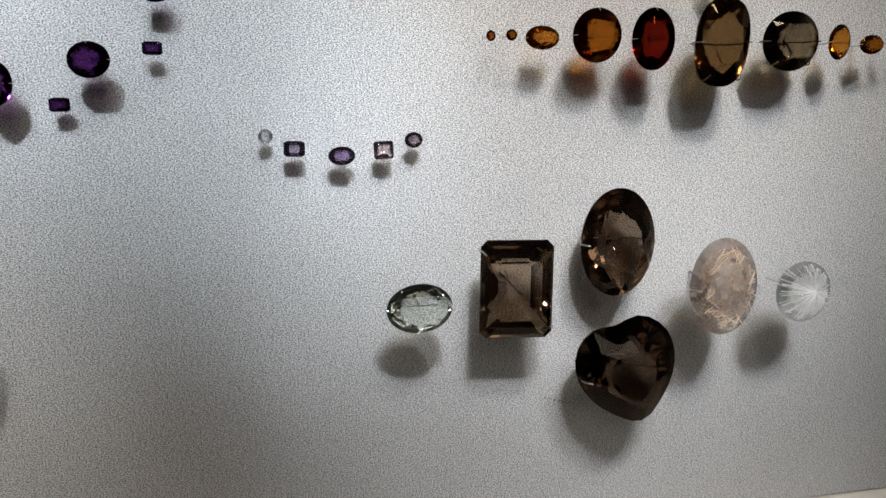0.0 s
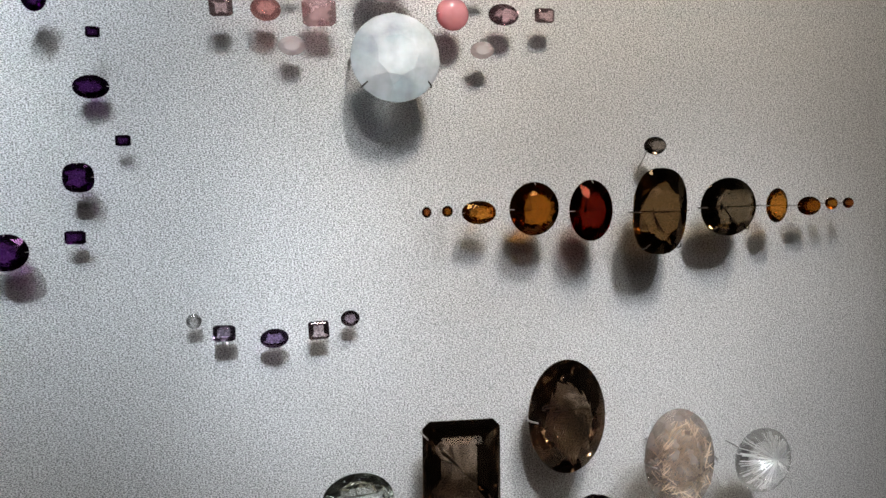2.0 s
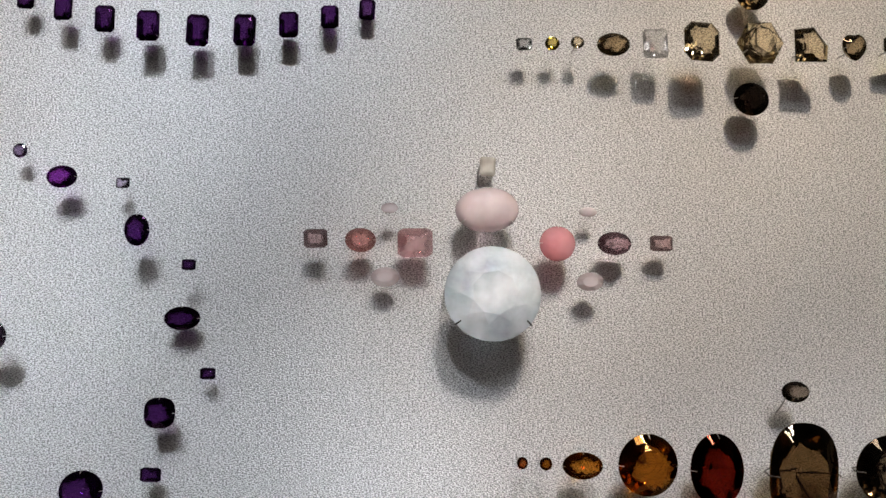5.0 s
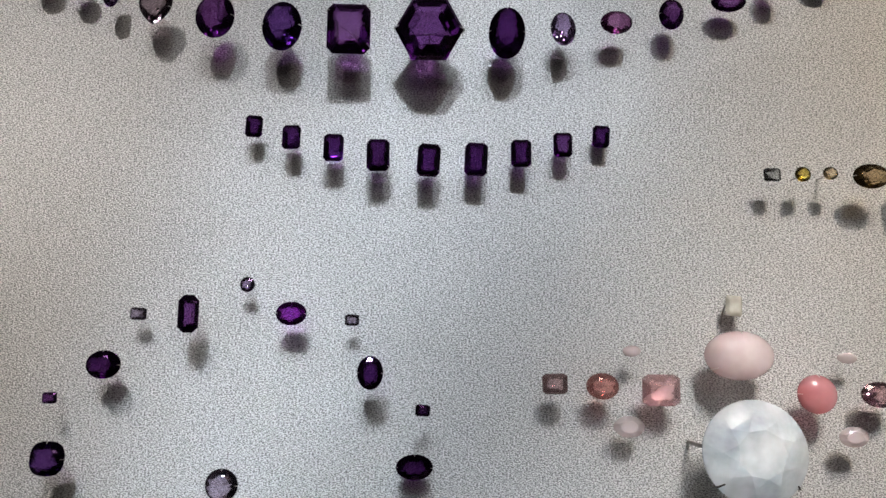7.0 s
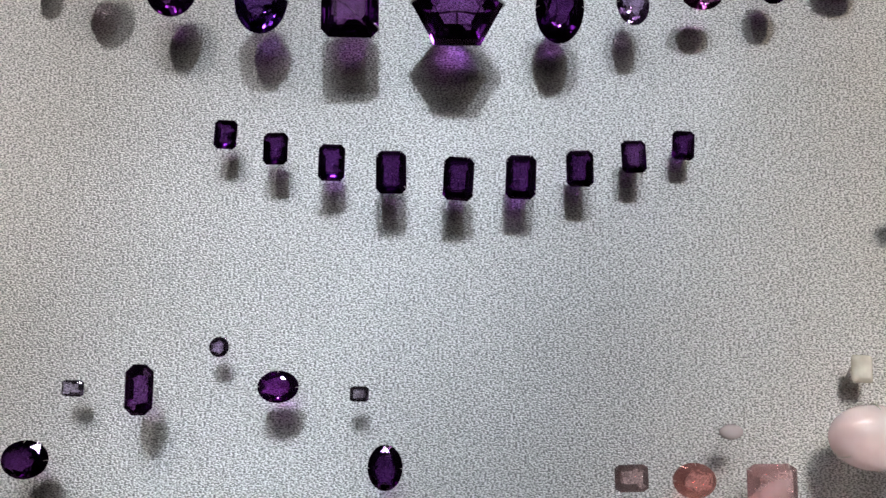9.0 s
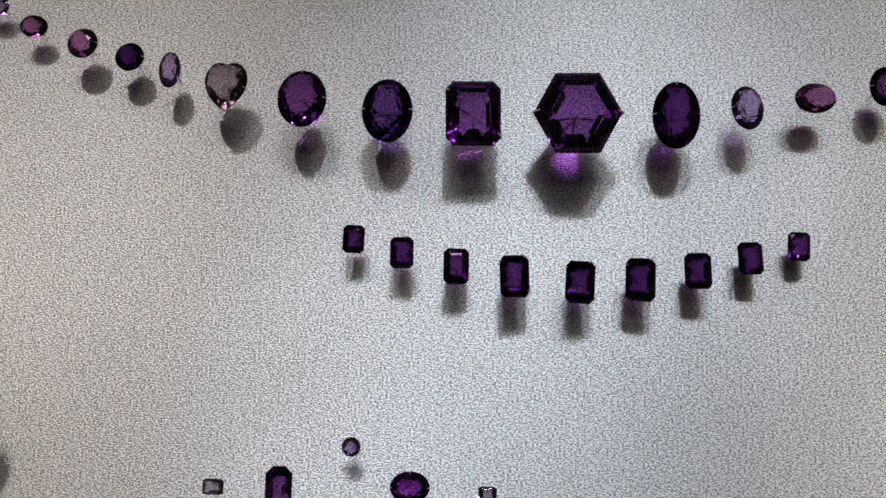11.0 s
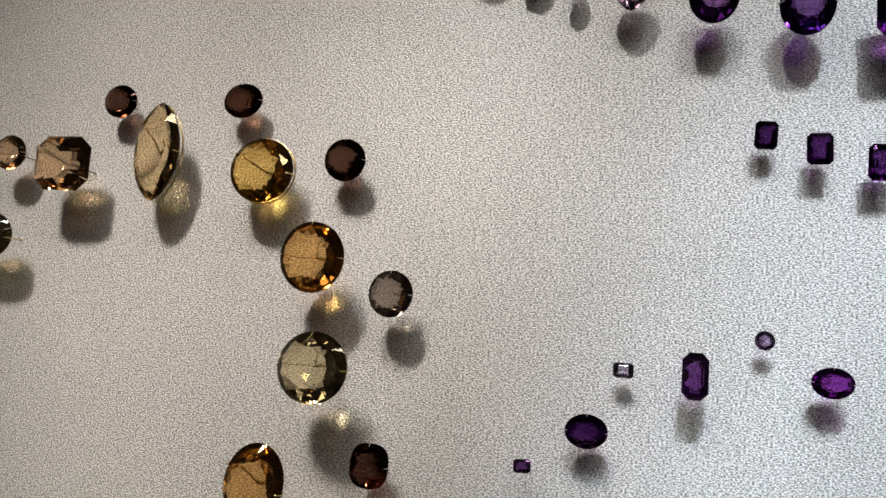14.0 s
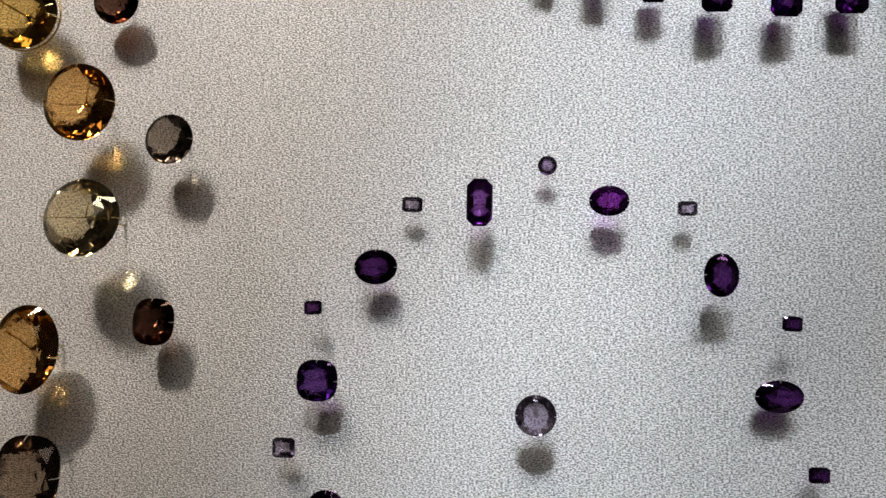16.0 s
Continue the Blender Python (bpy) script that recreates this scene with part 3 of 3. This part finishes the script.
gem("amethyst", emerald, "amethyst_deep", 0.2014, 1.7665, 0.0145, 0.0128, 0.0185, NONE, "tall upright emerald-cut deep purple amethyst", "emerald-cut amethysts in a curved row")
gem("amethyst", emerald, "amethyst_deep", 0.2278, 1.7682, 0.0125, 0.0129, 0.0189, NONE, "tall upright emerald-cut deep purple amethyst", "emerald-cut amethysts in a curved row")
gem("amethyst", emerald, "amethyst_deep", 0.2530, 1.7726, 0.0115, 0.0115, 0.0158, NONE, "upright emerald-cut deep purple amethyst", "emerald-cut amethysts in a curved row")
gem("amethyst", emerald, "amethyst_deep", 0.2766, 1.7788, 0.0095, 0.0106, 0.0145, NONE, "small upright emerald-cut deep purple amethyst", "emerald-cut amethysts in a curved row")
gem("amethyst", emerald, "amethyst_deep", 0.2985, 1.7846, 0.0080, 0.0097, 0.0128, NONE, "small upright emerald-cut deep purple amethyst", "emerald-cut amethysts in a curved row")
gem("amethyst", oval, "amethyst_rose", -0.0530, 1.8839, 0.0105, 0.0130, 0.0108, NONE, "small oval reddish purple amethyst", "amethysts of the upper chain")
gem("amethyst", round_cut, "amethyst_rose", -0.0276, 1.8746, 0.0130, 0.0144, 0.0145, NONE, "small round reddish purple amethyst", "amethysts of the upper chain")
gem("amethyst", round_cut, "amethyst_deep", -0.0052, 1.8683, 0.0125, 0.0133, 0.0138, NONE, "small round deep purple amethyst", "amethysts of the upper chain")
gem("amethyst", oval, "amethyst_pale", 0.0147, 1.8615, 0.0140, 0.0100, 0.0169, NONE, "slim oval amethyst, clear above and violet below", "amethysts of the upper chain")
gem("amethyst", heart_shallow, "lilac_smoky", 0.0418, 1.8531, 0.0160, 0.0197, 0.0220, NONE, "heart-shaped pale greyish amethyst", "amethysts of the upper chain")
gem("amethyst", round_wide, "amethyst", 0.0776, 1.8465, 0.0190, 0.0219, 0.0259, NONE, "rounded purple amethyst with sparkling lower facets", "amethysts of the upper chain")
gem("amethyst", oval, "amethyst_blue", 0.1160, 1.8413, 0.0190, 0.0227, 0.0288, SIDES, "upright oval violet amethyst", "amethysts of the upper chain")
gem("amethyst", fine_octagon, "amethyst", 0.1542, 1.8397, 0.0210, 0.0244, 0.0290, SIDES, "large square-cut purple amethyst with cut corners", "amethysts of the upper chain")
gem("amethyst", hexagon, "amethyst", 0.1997, 1.8397, 0.0230, 0.0387, 0.0354, SIDES, "large hexagonal purple amethyst in claws", "amethysts of the upper chain")
gem("amethyst", oval, "amethyst_deep", 0.2435, 1.8406, 0.0185, 0.0207, 0.0301, NONE, "upright oval deep purple amethyst", "amethysts of the upper chain")
gem("amethyst", oval, "amethyst_pale", 0.2758, 1.8454, 0.0155, 0.0144, 0.0204, NONE, "small upright oval pale amethyst", "amethysts of the upper chain")
gem("amethyst", oval_shallow, "amethyst_rose", 0.3063, 1.8505, 0.0145, 0.0184, 0.0137, NONE, "flat oval reddish violet amethyst", "amethysts of the upper chain")
gem("amethyst", oval, "amethyst", 0.3379, 1.8564, 0.0140, 0.0142, 0.0180, NONE, "small upright oval purple amethyst", "amethysts of the upper chain")
gem("amethyst", oval, "amethyst", 0.3717, 1.8665, 0.0120, 0.0200, 0.0135, NONE, "flat oval purple amethyst", "amethysts of the upper chain")
gem("amethyst", emerald, "lilac", 0.0461, 1.6772, 0.0115, 0.0090, 0.0067, NONE, "tiny pale lilac emerald-cut amethyst", "amethysts of the ring")
gem("amethyst", long_octagon, "amethyst", 0.0759, 1.6775, 0.0190, 0.0110, 0.0201, NONE, "tall narrow emerald-cut purple amethyst", "amethysts of the ring")
gem("amethyst", round_cut, "amethyst_pale", 0.1041, 1.6948, 0.0105, 0.0082, 0.0083, NONE, "tiny round pale amethyst at the top of the ring", "amethysts of the ring")
gem("amethyst", oval, "amethyst_magenta", 0.1299, 1.6794, 0.0145, 0.0167, 0.0129, NONE, "flat oval bright purple amethyst", "amethysts of the ring")
gem("amethyst", emerald, "lilac", 0.1624, 1.6769, 0.0115, 0.0078, 0.0062, NONE, "tiny pale lilac emerald-cut amethyst", "amethysts of the ring")
gem("amethyst", oval, "amethyst_deep", 0.1742, 1.6491, 0.0190, 0.0138, 0.0178, NONE, "upright oval very dark violet amethyst", "amethysts of the ring")
gem("amethyst", emerald, "amethyst_deep", 0.2024, 1.6303, 0.0160, 0.0078, 0.0061, NONE, "tiny dark purple emerald-cut amethyst", "amethysts of the ring")
gem("amethyst", round_wide, "lilac", 0.1009, 1.5904, 0.0220, 0.0168, 0.0168, NONE, "round pale amethyst at the centre of the ring", "amethysts of the ring")
gem("amethyst", oval, "amethyst_deep", 0.0317, 1.6495, 0.0160, 0.0188, 0.0151, NONE, "flat oval dark purple amethyst", "amethysts of the ring")
gem("amethyst", emerald, "amethyst", 0.0044, 1.6313, 0.0150, 0.0078, 0.0061, NONE, "tiny purple emerald-cut amethyst", "amethysts of the ring")
gem("amethyst", cushion, "amethyst_blue", 0.0085, 1.6006, 0.0190, 0.0178, 0.0176, NONE, "rounded dark violet amethyst", "amethysts of the ring")
gem("amethyst", emerald, "lilac", -0.0063, 1.5709, 0.0150, 0.0100, 0.0086, NONE, "small pale lilac emerald-cut amethyst", "amethysts of the ring")
gem("amethyst", oval, "amethyst_deep", 0.0146, 1.5478, 0.0200, 0.0170, 0.0153, NONE, "oval dark purple amethyst", "amethysts of the ring")
gem("smoky_quartz", round_cut, "brown_deep", -0.1551, 1.8006, 0.0140, 0.0228, 0.0186, NONE, "round dark brown smoky quartz", "citrines and smoky gems of the left cluster")
gem("smoky_quartz", round_cut, "brown_deep", -0.2313, 1.8008, 0.0135, 0.0208, 0.0186, NONE, "small round very dark brown smoky quartz", "citrines and smoky gems of the left cluster")
gem("citrine", marquise_shallow, "lemon_gold", -0.1975, 1.7704, 0.0230, 0.0275, 0.0526, RIGHT, "tall pointed pale golden citrine in gold wire", "citrines and smoky gems of the left cluster", turn=-1)
gem("smoky_quartz", octagon, "brown_champagne", -0.2533, 1.7625, 0.0260, 0.0347, 0.0296, RIGHT, "eight-sided brown quartz with a pale window", "citrines and smoky gems of the left cluster")
gem("smoky_quartz", round_cut, "brown_champagne", -0.2962, 1.7696, 0.0190, 0.0213, 0.0199, NONE, "small round brown smoky quartz", "citrines and smoky gems of the left cluster")
gem("citrine", round_wide, "gold", -0.1362, 1.7619, 0.0210, 0.0344, 0.0328, RIGHT, "round golden citrine with a wire claw", "citrines and smoky gems of the left cluster")
gem("smoky_quartz", round_cut, "brown_deep", -0.0935, 1.7691, 0.0160, 0.0222, 0.0214, NONE, "small round nearly black smoky quartz", "citrines and smoky gems of the left cluster")
gem("citrine", round_wide, "gold_brown", -0.1005, 1.7186, 0.0285, 0.0324, 0.0342, NONE, "round golden-brown citrine with a dark side", "citrines and smoky gems of the left cluster")
gem("smoky_quartz", round_wide, "smoky_grey", -0.0620, 1.7038, 0.0210, 0.0220, 0.0224, NONE, "round grey-brown smoky quartz", "citrines and smoky gems of the left cluster")
gem("citrine", round_wide, "lemon", -0.0923, 1.6670, 0.0350, 0.0356, 0.0333, NONE, "large round pale lemon citrine", "citrines and smoky gems of the left cluster")
gem("citrine", oval_shallow, "gold_brown", -0.1199, 1.6099, 0.0275, 0.0301, 0.0391, RIGHT, "large upright oval amber-brown citrine", "citrines and smoky gems of the left cluster", turn=-8)
gem("smoky_quartz", cushion, "brown_deep", -0.0666, 1.6232, 0.0180, 0.0189, 0.0208, NONE, "nearly black cushion-shaped smoky quartz", "citrines and smoky gems of the left cluster")
gem("smoky_quartz", cushion, "smoky", -0.1124, 1.5571, 0.0315, 0.0283, 0.0341, NONE, "large dark rounded smoky quartz", "citrines and smoky gems of the left cluster")
gem("amethyst", oval, "amethyst", 0.1013, 1.4963, 0.0200, 0.0191, 0.0251, NONE, "oval purple amethyst with bright lower facets", "amethysts of the ring")
gem("pale_citrine", emerald, "yellow_green", 0.6175, 1.7668, 0.0170, 0.0160, 0.0100, NONE, "small yellow-green emerald-cut citrine", "champagne gems of the cross")
gem("pale_citrine", emerald, "grey_green", 0.6385, 1.7676, 0.0150, 0.0125, 0.0087, NONE, "small grey-green emerald-cut quartz", "champagne gems of the cross")
gem("pale_citrine", round_cut, "champagne_deep", 0.6575, 1.7665, 0.0130, 0.0111, 0.0095, NONE, "tiny round dark champagne citrine", "champagne gems of the cross")
gem("citrine", round_wide, "lemon", -0.2982, 1.7218, 0.0240, 0.0317, 0.0261, RIGHT, "large round pale lemon citrine in a wire claw", "citrines and smoky gems of the left cluster")
gem("smoky_quartz", oval_fine, "smoky", 0.0515, 1.3540, 0.0430, 0.0434, 0.0719, SIDES, "large upright oval smoky quartz beside the ring of amethysts", "large smoky and clear gems")
gem("amethyst", round_cut, "amethyst_pale", -0.0722, 1.8949, 0.0085, 0.0102, 0.0100, NONE, "tiny round pale amethyst at the end of the chain", "amethysts of the upper chain")
gem("amethyst", oval, "amethyst", -0.0909, 1.9046, 0.0080, 0.0115, 0.0107, NONE, "tiny oval amethyst at the end of the chain", "amethysts of the upper chain")
gem("amethyst", oval, "amethyst", 0.3974, 1.8792, 0.0135, 0.0133, 0.0150, NONE, "small oval purple amethyst", "amethysts of the upper chain")
gem("amethyst", oval, "amethyst", 0.4273, 1.8877, 0.0130, 0.0159, 0.0117, NONE, "small flat oval purple amethyst", "amethysts of the upper chain")
gem("citrine", oval_shallow, "lemon_green", -0.1686, 1.5778, 0.0265, 0.0239, 0.0263, NONE, "oval greenish-yellow citrine on a pin", "citrines and smoky gems of the left cluster")
gem("smoky_quartz", round_cut, "brown_deep", -0.2362, 1.5746, 0.0265, 0.0249, 0.0197, NONE, "round dark brown smoky quartz", "citrines and smoky gems of the left cluster")


side_pin(cream, 0.0080, (-0.0047, 0.0006), (-0.0036, -0.0120), 0.0005)
side_pin(milky, 0.0255, (-0.0235, 0.0020), (-0.0242, 0.0018), 0.0011)
side_pin(grey_oval, 0.0180, (-0.0060, -0.0030), (-0.0022, -0.0150), 0.0004)


# ---- needles inside the rutilated and the clear quartz ----
def needles(thing, off, wide, high, count, material, radial):
    dice = random.Random(11)
    verts, faces = [], []
    for _ in range(count):
        a, r = dice.uniform(0, 2 * math.pi), 0.40 * dice.uniform(0, 1) ** 0.5
        if radial:
            start = Vector((wide * 0.22, 0.004, high * -0.02))
            end = Vector((0.44 * wide * math.cos(a), dice.uniform(-0.004, 0.004), 0.44 * high * math.sin(a)))
        else:
            mid = Vector((r * wide * math.cos(a), dice.uniform(-0.009, 0.002), r * high * math.sin(a)))
            b = dice.choice((0.5, 0.6, 2.2, 1.2)) + dice.gauss(0, 0.25)
            way = Vector((math.cos(b), dice.uniform(-0.2, 0.2), math.sin(b))) * dice.uniform(0.004, 0.011)
            start, end = mid - way, mid + way
            start, end = [p if (p.x / wide) ** 2 + (p.z / high) ** 2 < 0.19 else mid for p in (start, end)]
        way = (end - start)
        if way.length < 0.001:
            continue
        side = way.cross(Vector((0, 1, 0))).normalized() * dice.uniform(0.00012, 0.00036)
        deep = Vector((0, side.length, 0))
        k = len(verts)
        for p in (start, end):
            verts += [tuple(p + side - deep), tuple(p - side - deep), tuple(p + deep)]
        faces += [(k, k + 1, k + 4, k + 3), (k + 1, k + 2, k + 5, k + 4), (k + 2, k, k + 3, k + 5), (k, k + 2, k + 1), (k + 3, k + 4, k + 5)]
    ob = part("needles", mesh_of("needles", verts, faces, material), thing, "fine needles inside the stone")
    ob.location = (0, -off, 0)


needles(rutile, 0.045, 0.047, 0.066, 260, NEEDLE, False)
needles(clear, 0.042, 0.043, 0.042, 60, FROST, True)


# ---- small pits and scuffs in the panel ----
def panel_marks():
    dice = random.Random(5)
    verts, faces = [], []
    spots = [(0.434 + 0.0037 * k, 1.269 - 0.0012 * k, 0.0009) for k in range(5)] + [(0.695, 1.450, 0.0008), (0.464, 1.645, 0.0006), (0.660, 1.437, 0.0005)]
    for x, z, r in spots:
        k = len(verts)
        for i in range(7):
            a = 2 * math.pi * i / 7
            verts.append((x + r * dice.uniform(0.6, 1.3) * math.cos(a), -0.00015, z + 0.55 * r * dice.uniform(0.6, 1.3) * math.sin(a)))
        verts.append((x, -0.0004, z))
        faces += [(k + i, k + (i + 1) % 7, k + 7) for i in range(7)]
    ob = new("panel_marks", mesh_of("panel_marks", verts, faces, PIT))
    return tagged(ob, "small dark pits and scuffs on the grey panel", "surface marks", kind="stuff")


panel_marks()
